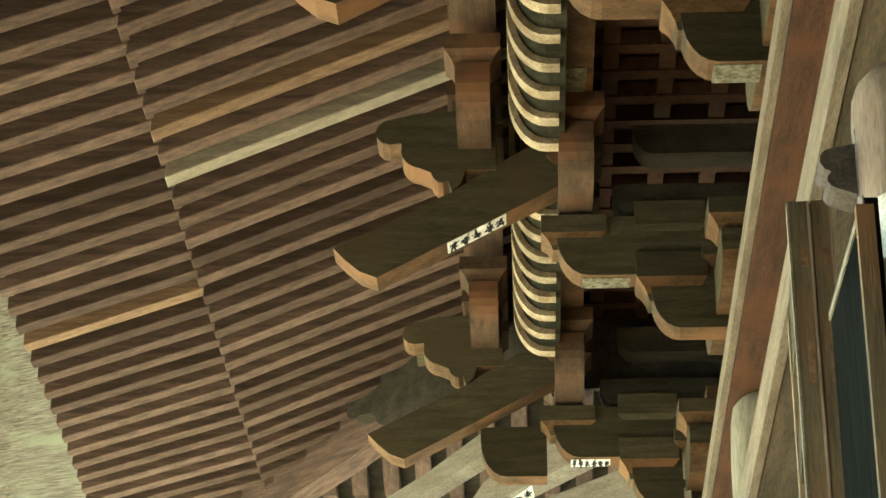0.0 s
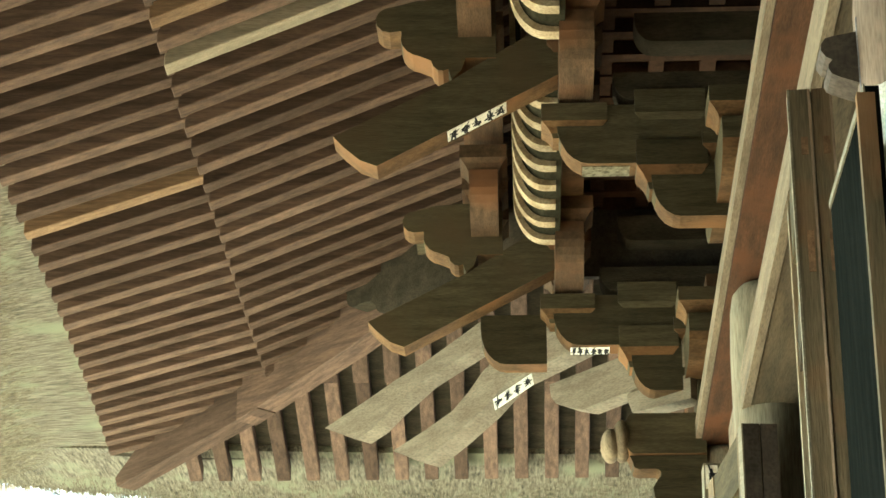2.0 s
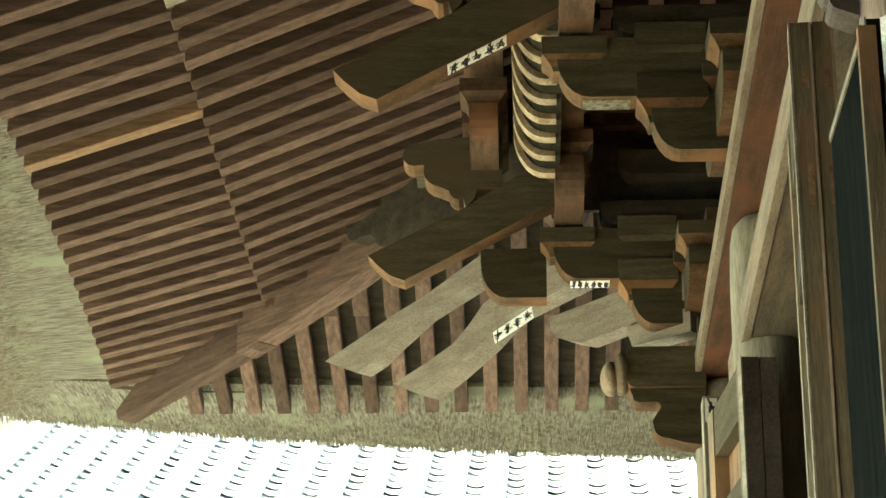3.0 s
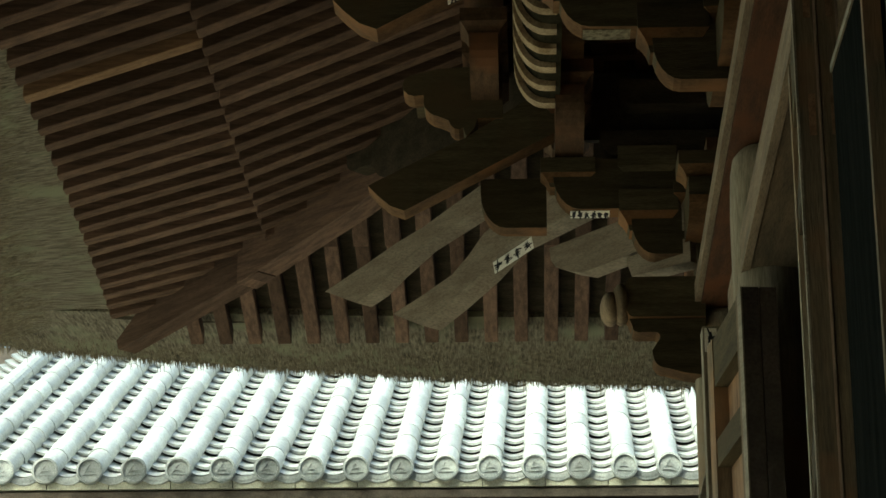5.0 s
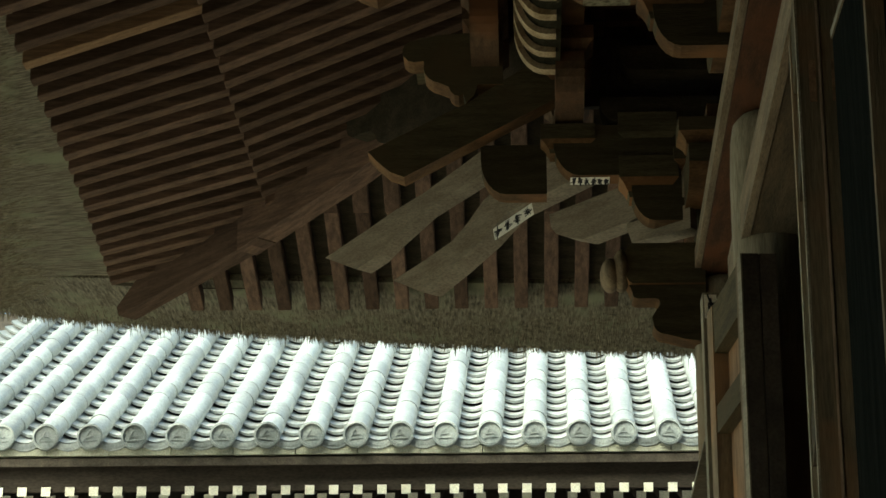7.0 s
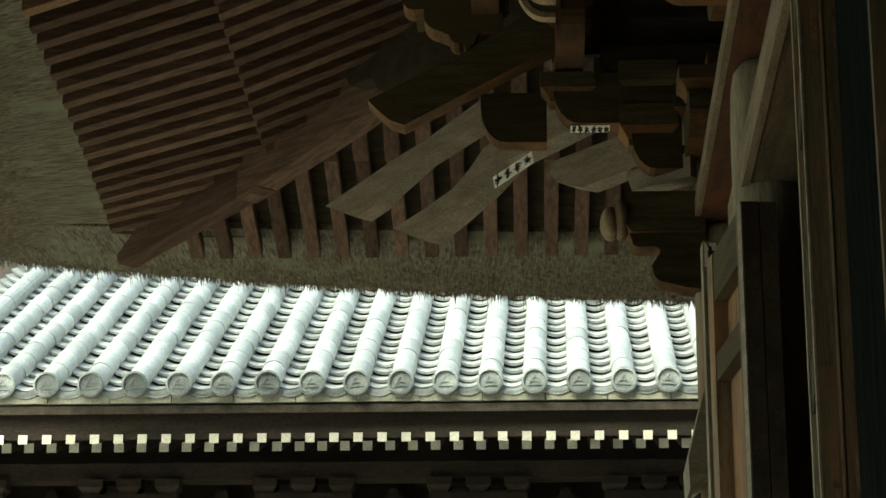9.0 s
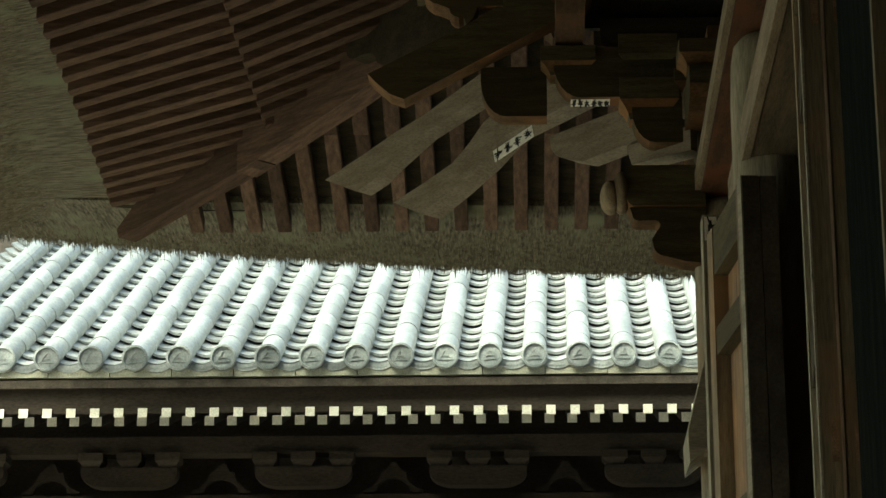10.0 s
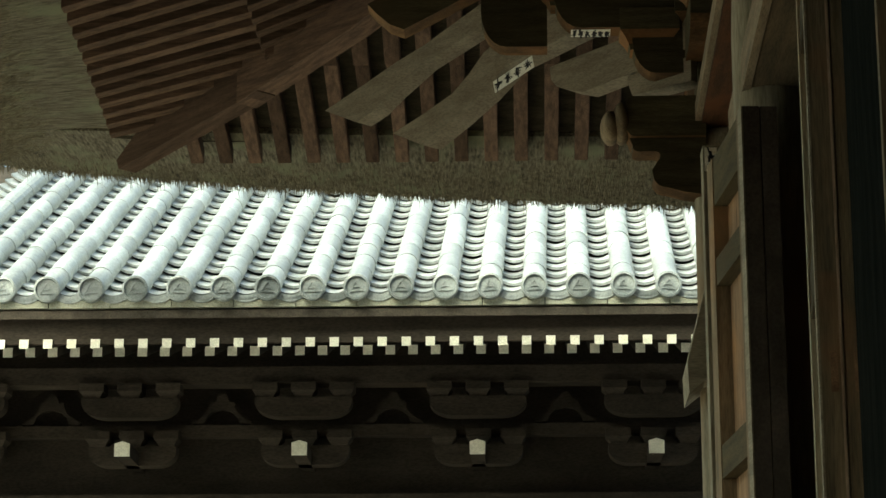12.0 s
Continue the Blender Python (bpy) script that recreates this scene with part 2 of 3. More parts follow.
def swept(name, x0, x1, dz0, dz1, thick, y0, y1, mat, xs=0.0, zs=0.0, steps=60, label="", sides=(0, 1), ext=0.0):
    """A board along the eave, x0 outer and x1 inner, turning up and out towards the corner, mitred at the hip; both sides."""
    for side in sides:
        bm = bmesh.new()
        rows = []
        a = y0 if side == 0 else y0 + 0.0
        for i in range(steps + 1):
            row = []
            for x, z in ((x0, dz0), (x1, dz1), (x1, dz1 + thick), (x0, dz0 + thick)):
                end = HIP - x + xs * 0.9 + ext
                y = a + (end - a) * i / steps
                u = lift(y)
                k = 1.0 if x == x0 else 0.35
                p = Vector((x - xs * u * k, y, ZK + z + zs * u * k))
                if i == steps and not ext:
                    p.x = HIP - p.y
                row.append(bm.verts.new(p))
            rows.append(row)
        for q, r in zip(rows, rows[1:]):
            for i in range(4):
                bm.faces.new((q[i], q[(i + 1) % 4], r[(i + 1) % 4], r[i]))
        bm.faces.new(rows[0])
        bm.faces.new(rows[-1][::-1])
        if side:
            bm.transform(quarter(Matrix()))
        part(name, bm, mat[side] if isinstance(mat, tuple) else mat, roof, label, bev=0)


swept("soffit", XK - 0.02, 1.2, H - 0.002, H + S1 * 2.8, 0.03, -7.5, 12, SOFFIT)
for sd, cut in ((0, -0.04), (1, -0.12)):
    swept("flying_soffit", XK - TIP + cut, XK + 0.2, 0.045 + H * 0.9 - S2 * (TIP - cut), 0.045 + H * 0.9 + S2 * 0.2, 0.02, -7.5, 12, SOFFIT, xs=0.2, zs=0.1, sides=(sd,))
swept("rafter_lip", XK - 0.02, XK + 0.015, 0.062, 0.07, 0.05, -7.5, 12, RAFTER, zs=0.02, sides=(0,))
TX0, TX1, TZ0, TZ1, TXS, TZS = XK - TIP - 0.95, XK - TIP + 0.45, -0.44, -0.06, 0.25, 0.30
swept("thatch", TX0, TX0 + (TX1 - TX0) * 0.64, TZ0, TZ0 + (TZ1 - TZ0) * 0.64, 0.45, -7.5, 12, (BARK_X, BARK_Y), xs=TXS, zs=TZS, label="thick brown bark thatch", sides=(1,), ext=0.5)
swept("thatch", TX0, TX0 + (TX1 - TX0) * 0.69, TZ0, TZ0 + (TZ1 - TZ0) * 0.69, 0.45, -7.5, 12, (BARK_X, BARK_Y), xs=TXS, zs=TZS, label="thick brown bark thatch", sides=(0,))


def under_thatch(y, w):
    """A point on the under side of the long eave's thatch, w from 0 at its lip to 1 inside."""
    x = TX0 + (TX1 - TX0) * w
    u, k = lift(y), 1.0 - 0.65 * w
    return Vector((x - TXS * u * k, y, ZK + TZ0 + (TZ1 - TZ0) * w + TZS * u * k))


def fibres(name, count, lo, hi, wmax, hang, seed):
    """Bark fibres: slivers lying along the under side, or hanging from its ragged lip."""
    for side in (0, 1):
        r = random.Random(seed + side)
        verts, faces = [], []
        for _ in range(count):
            y = lo + (hi - lo) * r.random()
            w = min(wmax, 0.66 if side == 0 else 0.62) * r.random() ** 0.8
            p = under_thatch(y, w)
            if p.x + p.y > HIP + (0.45 if side else -0.02):
                continue
            ln, th = (r.uniform(0.015, 0.05) * (2.2 if r.random() < 0.06 else 1), r.uniform(0.002, 0.005)) if hang else (r.uniform(0.05, 0.16), r.uniform(0.003, 0.008))
            tip = p + Vector((-ln * 0.8, r.uniform(-.01, .01), -ln)) if hang else p + Vector((-ln, r.uniform(-.03, .03), -ln * 0.26 - r.uniform(0.004, 0.014)))
            if hang:
                p = p + Vector((0.02, 0, 0.01))
            k = len(verts)
            verts += [p + Vector((0, -th, 0)), p + Vector((0, th, 0)), p + Vector((0, 0, -th)), tip]
            faces += [(k, k + 1, k + 3), (k + 1, k + 2, k + 3), (k + 2, k, k + 3)]
        me = bpy.data.meshes.new(name)
        q = quarter(Matrix()) if side else Matrix()
        me.from_pydata([q @ v for v in verts], [], faces)
        me.materials.append(FIBRE)
        ob = new(name, me)
        ob.parent = roof
        tagged(ob, "frayed bark fibres", kind="stuff")


fibres("bark_fringe", 3600, 9.0, 16.0, 0.012, True, 5)
fibres("bark_fibres", 9000, 9.0, 16.0, 1.0, False, 9)

# hip rafter, in two stretches
D = math.sqrt(2)
hipm = Matrix.Translation((XK, YK, ZK)) @ pose(0, 0, 0, 0, 0, -45)
ob = part("hip_rafter", prism([(-0.2, -0.19), (0.39, -0.08), (0.89, 0.01), (1.6, 0.2), (3.6, 0.78), (3.6, 1.3), (-0.2, 0.16)], "y", -0.08, 0.08), RAFTER, roof)
ob.matrix_basis = hipm
ob = part("hip_rafter", prism([(-1.47, -0.335), (-0.91, -0.265), (0.0, -0.16), (0.0, 0.2), (-1.1, 0.0), (-1.5, -0.27)], "y", -0.07, 0.07), RAFTER, roof)
ob.matrix_basis = hipm
# eave purlin
part("eave_purlin", box(-0.29, -0.09, -6, 12.4, 6.72, 6.95), WOOD_Y, roof)
part("eave_purlin", box(-0.6, 6, 12.09, 12.29, 6.72, 6.95), WOOD_X, roof)

# ---- wall plates and ties ----
XW, BAY, YB = 0.90, 2.2, 8.95
SKEW = Matrix.Translation((0.83, 7.9, 0)) @ pose(0, 0, 0, 0, 0, -0.77) @ Matrix.Translation((-0.83, -7.9, 0))


def wall_beam(name, x0, x1, y1, z0, z1, mat, label):
    """A beam along the wall, which stands a little askew."""
    bm = box(x0, x1, -6, y1, z0, z1)
    bm.transform(SKEW)
    tagged(link(bm, name, mat, bev=0.01), label, "beam", kind="structure")


wall_beam("wall_plate_core", 0.839, 1.25, 11.28, 5.165, 5.26, REDWOOD, "reddish brown wall plate under the bracket sets")
wall_beam("wall_plate", 0.807, 0.836, 11.3, 5.175, 5.265, GREY_Y, "weathered pale facing board of the wall plate")
wall_beam("head_tie", 1.0, 1.2, 11.25, 4.82, 5.16, REDWOOD, "reddish brown head tie beam between columns")
wall_beam("door_lintel", 0.86, 0.893, 9.6, 4.60, 4.76, GREY_Y, "pale weathered lintel beam over the doors")
wall_beam("door_head", 0.896, 1.25, 9.6, 4.605, 4.76, HEADWOOD, "brown boards under the lintel")
# The whole beam takes the tone of a lit underside.
for x, z0, z1, mat in ((0.165, 6.33, 6.55, UNDERLIT),):
    tagged(link(box(x, x + 0.145, -6, 12.2, z0, z1), "bracket_beam", mat, bev=0.006), "brown timber beam running through the bracket sets", "beam", kind="structure")

# small lattice ceiling between the beams
bm = bmesh.new()
box(0.28, 1.3, 2, 12.0, 6.62, 6.65, bm)
for i in range(46):
    box(0.3, 1.3, 2.0 + 0.22 * i, 2.07 + 0.22 * i, 6.53, 6.60, bm)
for i in range(4):
    box(0.36 + 0.24 * i, 0.43 + 0.24 * i, 2, 12, 6.54, 6.61, bm)
tagged(link(bm, "ceiling", REDDARK), "dark red latticed timber ceiling", "ceiling", kind="structure")

# Added board that blocks light coming in from the north end.
tagged(link(box(0.3, 1.3, 11.25, 11.29, 6.15, 6.6), "bracket_infill", DARK), "dark board added to keep north light off the lattice", "board", kind="structure")

# curved cream ribs between two beams
ribs = thing("rib_vault", 0.16, 6, 6.0, "row of curved cream-painted ribs between dark beams", "vault", kind="structure")
outer = [(0.165, 6.12)] + arc(0.115, 6.36, 0.155, 0.24, 270, 180, 8) + [(-0.045, 6.72)]
inner = [(-0.018, 6.72)] + arc(0.115, 6.36, 0.128, 0.21, 180, 270, 8) + [(0.165, 6.15)]
for y0 in (YB - 2 * BAY, YB - BAY, YB):
    for i in range(1, 9):
        bm = prism(outer + inner, "y", y0 + PITCH * i - 0.034, y0 + PITCH * i + 0.034)
        bm.transform(Matrix.Translation((-0.16, -6, -6.0)))
        part("rib", bm, CREAM, ribs, bev=0)
# Near-black boards put the darkness between the ribs into their colour.
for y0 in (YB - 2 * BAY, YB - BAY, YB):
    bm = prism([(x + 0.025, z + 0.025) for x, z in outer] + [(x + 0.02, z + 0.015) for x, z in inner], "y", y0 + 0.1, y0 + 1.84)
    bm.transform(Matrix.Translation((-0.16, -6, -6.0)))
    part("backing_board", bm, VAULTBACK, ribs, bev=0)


def column(y, top):
    bm = bmesh.new()
    prof = [(0.155, 0.0), (0.158, 2.0), (0.155, top - 0.3), (0.148, top - 0.12), (0.135, top - 0.04), (0.11, top - 0.01), (0.1, top)]
    rings = [[bm.verts.new((r * math.cos(2 * math.pi * i / 24), r * math.sin(2 * math.pi * i / 24), z)) for i in range(24)] for r, z in prof]
    for q, r in zip(rings, rings[1:]):
        for i in range(24):
            bm.faces.new((q[i], q[(i + 1) % 24], r[(i + 1) % 24], r[i]))
    bm.faces.new(rings[-1])
    ob = link(bm, "column", POSTWOOD)
    for p in ob.data.polygons:
        p.use_smooth = True
    ob.location = (1.0, y, 0)
    return tagged(ob, "round weathered wooden column with a tapered top", "column", "columns of the hall")


for y in (YB, YB + BAY):
    column(y, 5.16)


# ---- bracket sets ----
def bracket_set(y, last=False):
    b = thing("bracket_set", XW, y, 5.33, "stacked dark wooden bracket arms on the wall plate", "bracket", "bracket sets under the eave")
    M = Matrix.Translation((-XW, -y, -5.33))

    def add(name, bm, mat, label="", bev=0.006, underlit=True):
        bm.transform(M)
        return part(name, bm, mat, b, label, bev, UNDERLIT if underlit and mat is WOOD_X else None)

    f, k = y - 0.08, y + 0.055
    add("arm", prism(arm_profile(0.548, 1.2, 5.455, 5.70, 0.115, False), "y", f, k), WOOD_X)
    add("arm", prism(arm_profile(0.153, 1.2, 5.702, 5.975, 0.135, False), "y", f + 0.002, k - 0.002), WOOD_X)
    # tail rafter
    add("tail_rafter", prism([(-0.608, 5.70), (0.3, 6.19), (0.3, 6.48), (-0.29, 6.10), (-0.795, 5.84), (-0.745, 5.785), (-0.68, 5.728)], "y", f - 0.01, k - 0.005), WOOD_X)
    # Darker tone than the arms below: the shade up here is in the colour.
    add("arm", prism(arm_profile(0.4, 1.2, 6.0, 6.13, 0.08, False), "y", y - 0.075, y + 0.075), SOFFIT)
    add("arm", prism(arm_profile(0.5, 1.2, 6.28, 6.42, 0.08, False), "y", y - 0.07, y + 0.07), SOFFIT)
    bm = block(0.3, 0.2)
    bm.transform(Matrix.Translation((0.637, y, 5.84)) @ Matrix.Diagonal((1, 0.62, 1, 1)))
    # Inner block, left without the lit underside colour.
    add("bearing_block", bm, WOOD_X, underlit=False)
    # cloud-shaped nosing
    p = [(-0.1, 6.5), (-0.44, 6.48), (-0.56, 6.45)] + arc(-0.56, 6.39, 0.06, 0.06, 110, 270, 5) + [(-0.51, 6.335)]
    p += arc(-0.41, 6.30, 0.10, 0.09, 165, 260, 5) + arc(-0.33, 6.20, 0.05, 0.06, 190, 300, 4) + [(-0.29, 6.10), (-0.25, 6.14), (-0.23, 6.2), (-0.1, 6.2)]
    add("nosing", prism(p, "y", y - 0.1, y + 0.06), WOOD_X, "carved cloud-shaped nosing")
    # arms along the wall, with their bearing blocks
    for x, z0, half in ((0.885, 5.51, 0.5), (0.238, 6.0, 0.52), (-0.19, 6.30, 0.5)):
        z1 = z0 + 0.2
        q = arm_profile(y - half, y + half, z0, z1, 0.2)
        wood = WOOD_X if x > 0.8 else WOOD_Y
        add("arm", prism(q, "x", x - 0.072, x + 0.072), wood)
        for dy in (-half + 0.1, 0, half - 0.1):
            bm = block(0.24, 0.13)
            bm.transform(Matrix.Translation((x, y + dy, z1)))
            add("bearing_block", bm, wood)
    for x, z, w, h in ((0.637, 5.585, 0.3, 0.215), (0.23, 5.83, 0.28, 0.15)):
        bm = block(w, h)
        bm.transform(Matrix.Translation((x, y, z)) @ Matrix.Diagonal((1, 0.66, 1, 1)))
        add("bearing_block", bm, WOOD_X)
    bm = block(0.3, 0.2)
    bm.transform(Matrix.Translation((1.02, y, 5.265)))
    add("bearing_block", bm, WOOD_X)
    if last:
        # arms and tails that run out under the hip
        hp = Matrix.Translation((0.9, 11.1, 0)) @ pose(0, 0, 0, 0, 0, 135)
        for nm, w, pts in (("hip_tail", -0.06, [(2.01, 5.527), (1.75, 5.616), (1.52, 5.708), (1.32, 5.82), (0.6, 5.9), (0.6, 6.12), (1.2, 6.06), (1.5, 5.94), (1.62, 5.845), (1.755, 5.765), (2.01, 5.70), (2.25, 5.65)]),
                           ("hip_tail", -0.03, [(2.575, 5.795), (2.425, 5.828), (2.28, 5.896), (2.01, 6.0), (1.5, 6.1), (1.5, 6.24), (1.99, 6.114), (2.23, 6.074), (2.48, 6.015), (2.86, 5.934)]),
                           ("hip_arm", -0.03, [(0.0, 5.58), (0.44, 5.54), (0.75, 5.525), (0.875, 5.572), (0.94, 5.604), (0.98, 5.653), (0.99, 5.726), (0.0, 5.76)]),
                           ("hip_arm", -0.03, [(0.0, 5.40), (0.40, 5.42), (0.43, 5.5), (0.43, 5.53), (0.0, 5.53)])):
            bm = prism(pts, "y", w, 0.09)
            bm.transform(hp)
            # Pale tone stands in for west sky light on these faces.
            add(nm, bm, HIPWOOD, "hip timber with west light in its pale colour")
        # the same arms on the end of the hall
        for pts in (arm_profile(0.55, 1.2, 5.455, 5.70, 0.16, False), arm_profile(0.163, 1.2, 5.702, 5.975, 0.13, False),
                    [(-0.608, 5.70), (0.3, 6.19), (0.3, 6.48), (-0.29, 6.10), (-0.795, 5.835)]):
            bm = prism(pts, "y", 10.92, 11.08)
            bm.transform(quarter(Matrix()))
            add("arm", bm, WOOD_Y)
        add("arm", prism(arm_profile(-0.22, 0.12, 5.65, 5.92, 0.13, False), "y", 11.2, 11.33), WOOD_X)
        # scalloped nosing under the hip
        p = [(0.8, 6.83), (2.33, 6.83), (2.5, 6.78), (2.58, 6.71)] + arc(2.48, 6.64, 0.07, 0.07, 20, -95, 5) + [(2.39, 6.575), (2.33, 6.565)]
        p += arc(2.21, 6.53, 0.08, 0.07, 0, -80, 4) + arc(2.1, 6.46, 0.08, 0.045, -20, -95, 4) + [(2.0, 6.375), (1.96, 6.345), (1.88, 6.365), (0.8, 6.4)]
        bm = prism(p, "y", 0.0, 0.2)
        bm.transform(hp)
        # Darker than the other nosings, its shade put into the colour.
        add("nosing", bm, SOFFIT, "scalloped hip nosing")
    return b


for y in (YB - BAY, YB, YB + BAY):
    bracket_set(y, y > YB)


# carved ends of the tie beams at the corner column
def tie_nosing():
    t = thing("tie_nosing", 0.85, 11.1, 5.0, "dark carved beam ends projecting from the corner column", "beam end")
    M = Matrix.Translation((-0.85, -11.1, -5.0))
    up = [(0.9, 5.31), (0.54, 5.31)] + arc(0.54, 5.205, 0.045, 0.105, 90, 270, 8) + [(0.9, 5.10)]
    lo = [(0.9, 5.096), (0.52, 5.096), (0.535, 5.06)] + arc(0.575, 5.05, 0.04, 0.025, 200, 290, 4) + arc(0.645, 5.0, 0.027, 0.027, 100, -60, 6)
    lo += [(0.63, 4.93), (0.635, 4.9)] + arc(0.70, 4.90, 0.065, 0.06, 190, 270, 5) + [(0.79, 4.815), (0.9, 4.8)]
    for pts, a, c in ((up, 11.0, 11.2), (lo, 11.02, 11.18)):
        bm = prism(pts, "y", a, c)
        bm.transform(M)
        part("nosing", bm, WOOD_X, t, under=UNDERLIT)
    for cx, cz, rx, rz, a in ((0.485, 5.195, 0.05, 0.105, 10.98), (0.43, 5.172, 0.052, 0.085, 11.0)):
        bm = bmesh.new()
        bmesh.ops.create_uvsphere(bm, u_segments=20, v_segments=12, radius=1.0)
        bm.transform(Matrix.Translation((cx, 11.1, cz)) @ Matrix.Diagonal((rx, 11.12 - a, rz, 1)))
        bm.transform(M)
        ob = part("scroll_lobe", bm, WOOD_Z, t, "rounded carved lobe", bev=0)
        for p in ob.data.polygons:
            p.use_smooth = True
    bm = prism([(0.92, 4.32), (0.87, 4.32), (0.77, 3.93), (0.775, 3.78), (0.85, 3.84), (0.92, 3.84)], "y", 10.9, 11.3)
    bm.transform(M)
    part("lower_nosing", bm, GREY, t)


tie_nosing()

# ---- doors folded back along the wall ----
def door(x0, y0, x1, y1, top, w, edge, straps):
    d = thing("door", x0, y0, 1.0, "folded-back panelled wooden door, weathered brown", "door", "panelled doors", kind="structure")
    ang = math.degrees(math.atan2(y1 - y0, x1 - x0))
    n = math.hypot(x1 - x0, y1 - y0)
    hgt = top - 1.0
    M = pose(0, 0, 0, 0, 0, ang)
    d.matrix_basis = pose(x0, y0, 1.0, 0, 0, ang)
    for a in (0, n - 0.12):
        part("stile", box(a, a + 0.12, -w, 0, 0, hgt), POSTWOOD if straps else WOOD_Z, d)
    for a, c in ((-w, -w * 0.52), (-w * 0.48, 0)):
        e = part("edge_board", box(-0.014, 0.0, a, c, 0, hgt), edge, d, "dark door edge", bev=0.004)
        if straps:
            for z, h in ((2.83, 0.115), (3.16, 0.05), (1.7, 0.1)):
                part("patch", box(-0.017, -0.012, a + 0.012, a + 0.03, z, z + h), AMBER, e, "amber worn patch", bev=0.002)
            part("worn_arris", box(-0.019, -0.010, a - 0.001, a + 0.006, 0, hgt - 0.004), TAN, e, "pale worn edge", bev=0.002)
    part("edge_rim", box(-0.016, 0.06, 0.0, 0.006, 0, hgt), GREY, d, "pale worn rim", bev=0.002)
    rails = [(0, 0.2), (hgt - 2.1, hgt - 1.97), (hgt - 1.30, hgt - 1.17), (hgt - 0.53, hgt - 0.42), (hgt - 0.2, hgt)]
    for z0, z1 in rails:
        part("rail", box(0.12, n - 0.12, -w + 0.005, -0.005, z0, z1), WOOD_X, d)
    for (_, a), (c, _) in zip(rails, rails[1:]):
        part("panel", box(0.12, n - 0.12, -w * 0.75, -w * 0.45, a, c), POSTWOOD if straps else PANEL, d)
    return d


door(0.711, 5.52, 0.79, 6.35, 4.35, 0.11, EDGE, True)
# This door's edge gets DARK, so its shade sits in the colour.
door(0.814, 8.30, 0.74, 9.07, 4.35, 0.13, DARK, False)

# near door post with its round head and pasted paper, the jamb before it and the hinge bracket
def door_post():
    t = thing("door_post", 0.91, 4.8, 0, "pale round-headed wooden door post with pasted paper", "post")
    turn = lambda rad, z, a0, a1, n: [(rad * math.cos(radians(a0 + (a1 - a0) * i / n)), rad * math.sin(radians(a0 + (a1 - a0) * i / n)), z) for i in range(n + 1)]
    bm = bmesh.new()
    shell([turn(rad, z, 0, 360, 28) for rad, z in ((0.132, 0.0), (0.132, 4.2), (0.127, 4.255), (0.113, 4.295), (0.088, 4.322), (0.05, 4.335), (0.004, 4.338))], bm)
    bmesh.ops.remove_doubles(bm, verts=bm.verts, dist=0.0005)
    ob = part("post", bm, TAN, t, bev=0)
    for p in ob.data.polygons:
        p.use_smooth = True
    bm = bmesh.new()
    shell([turn(0.1345, z, 178 + d, 300, 10) for z, d in ((3.645, 22), (3.68, 0), (3.92, 0), (3.96, 16), (3.985, 60))], bm)
    ob = part("paper", bm, PAPER, t, "white pasted paper", bev=0)
    for p in ob.data.polygons:
        p.use_smooth = True
    return t


door_post()
tagged(link(box(0.712, 0.75, 4.42, 4.445, 0, 3.8), "door_jamb", EDGE, bev=0.005), "dark door jamb beside the opening", "jamb", kind="structure")


def door_leaf():
    """A dark inner leaf, standing open along the passage behind the jamb."""
    t = thing("door_leaf", 0.735, 4.45, 0.2, "near-black inner door leaf standing open behind the jamb", "door leaf")
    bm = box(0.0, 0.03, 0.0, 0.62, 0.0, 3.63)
    # Near-black colour carries the darkness of the gap behind the jamb.
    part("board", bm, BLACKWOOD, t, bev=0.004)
    part("top_rim", box(-0.004, 0.0, 0.0, 0.62, 3.615, 3.635), GREY, t, "pale worn rim", bev=0.001)


door_leaf()


def hinge_bracket():
    t = thing("hinge_bracket", 0.745, 4.83, 4.075, "dark scalloped iron hinge bracket with a bright rod", "bracket")
    p = [(0.08, -0.07), (0.08, 0.07), (-0.02, 0.05)] + arc(-0.02, 0.02, 0.03, 0.03, 90, 230, 4) + arc(-0.005, -0.03, 0.03, 0.025, 130, 250, 4) + [(0.03, -0.07)]
    part("plate", prism(p, "y", -0.05, 0.05), DARK, t)
    bm = bmesh.new()
    bmesh.ops.create_cone(bm, segments=10, radius1=0.005, radius2=0.005, depth=0.2, cap_ends=True)
    bm.transform(Matrix.Translation((0.038, -0.054, -0.005)))
    part("rod", bm, METAL, t, "bright steel rod", bev=0)


hinge_bracket()


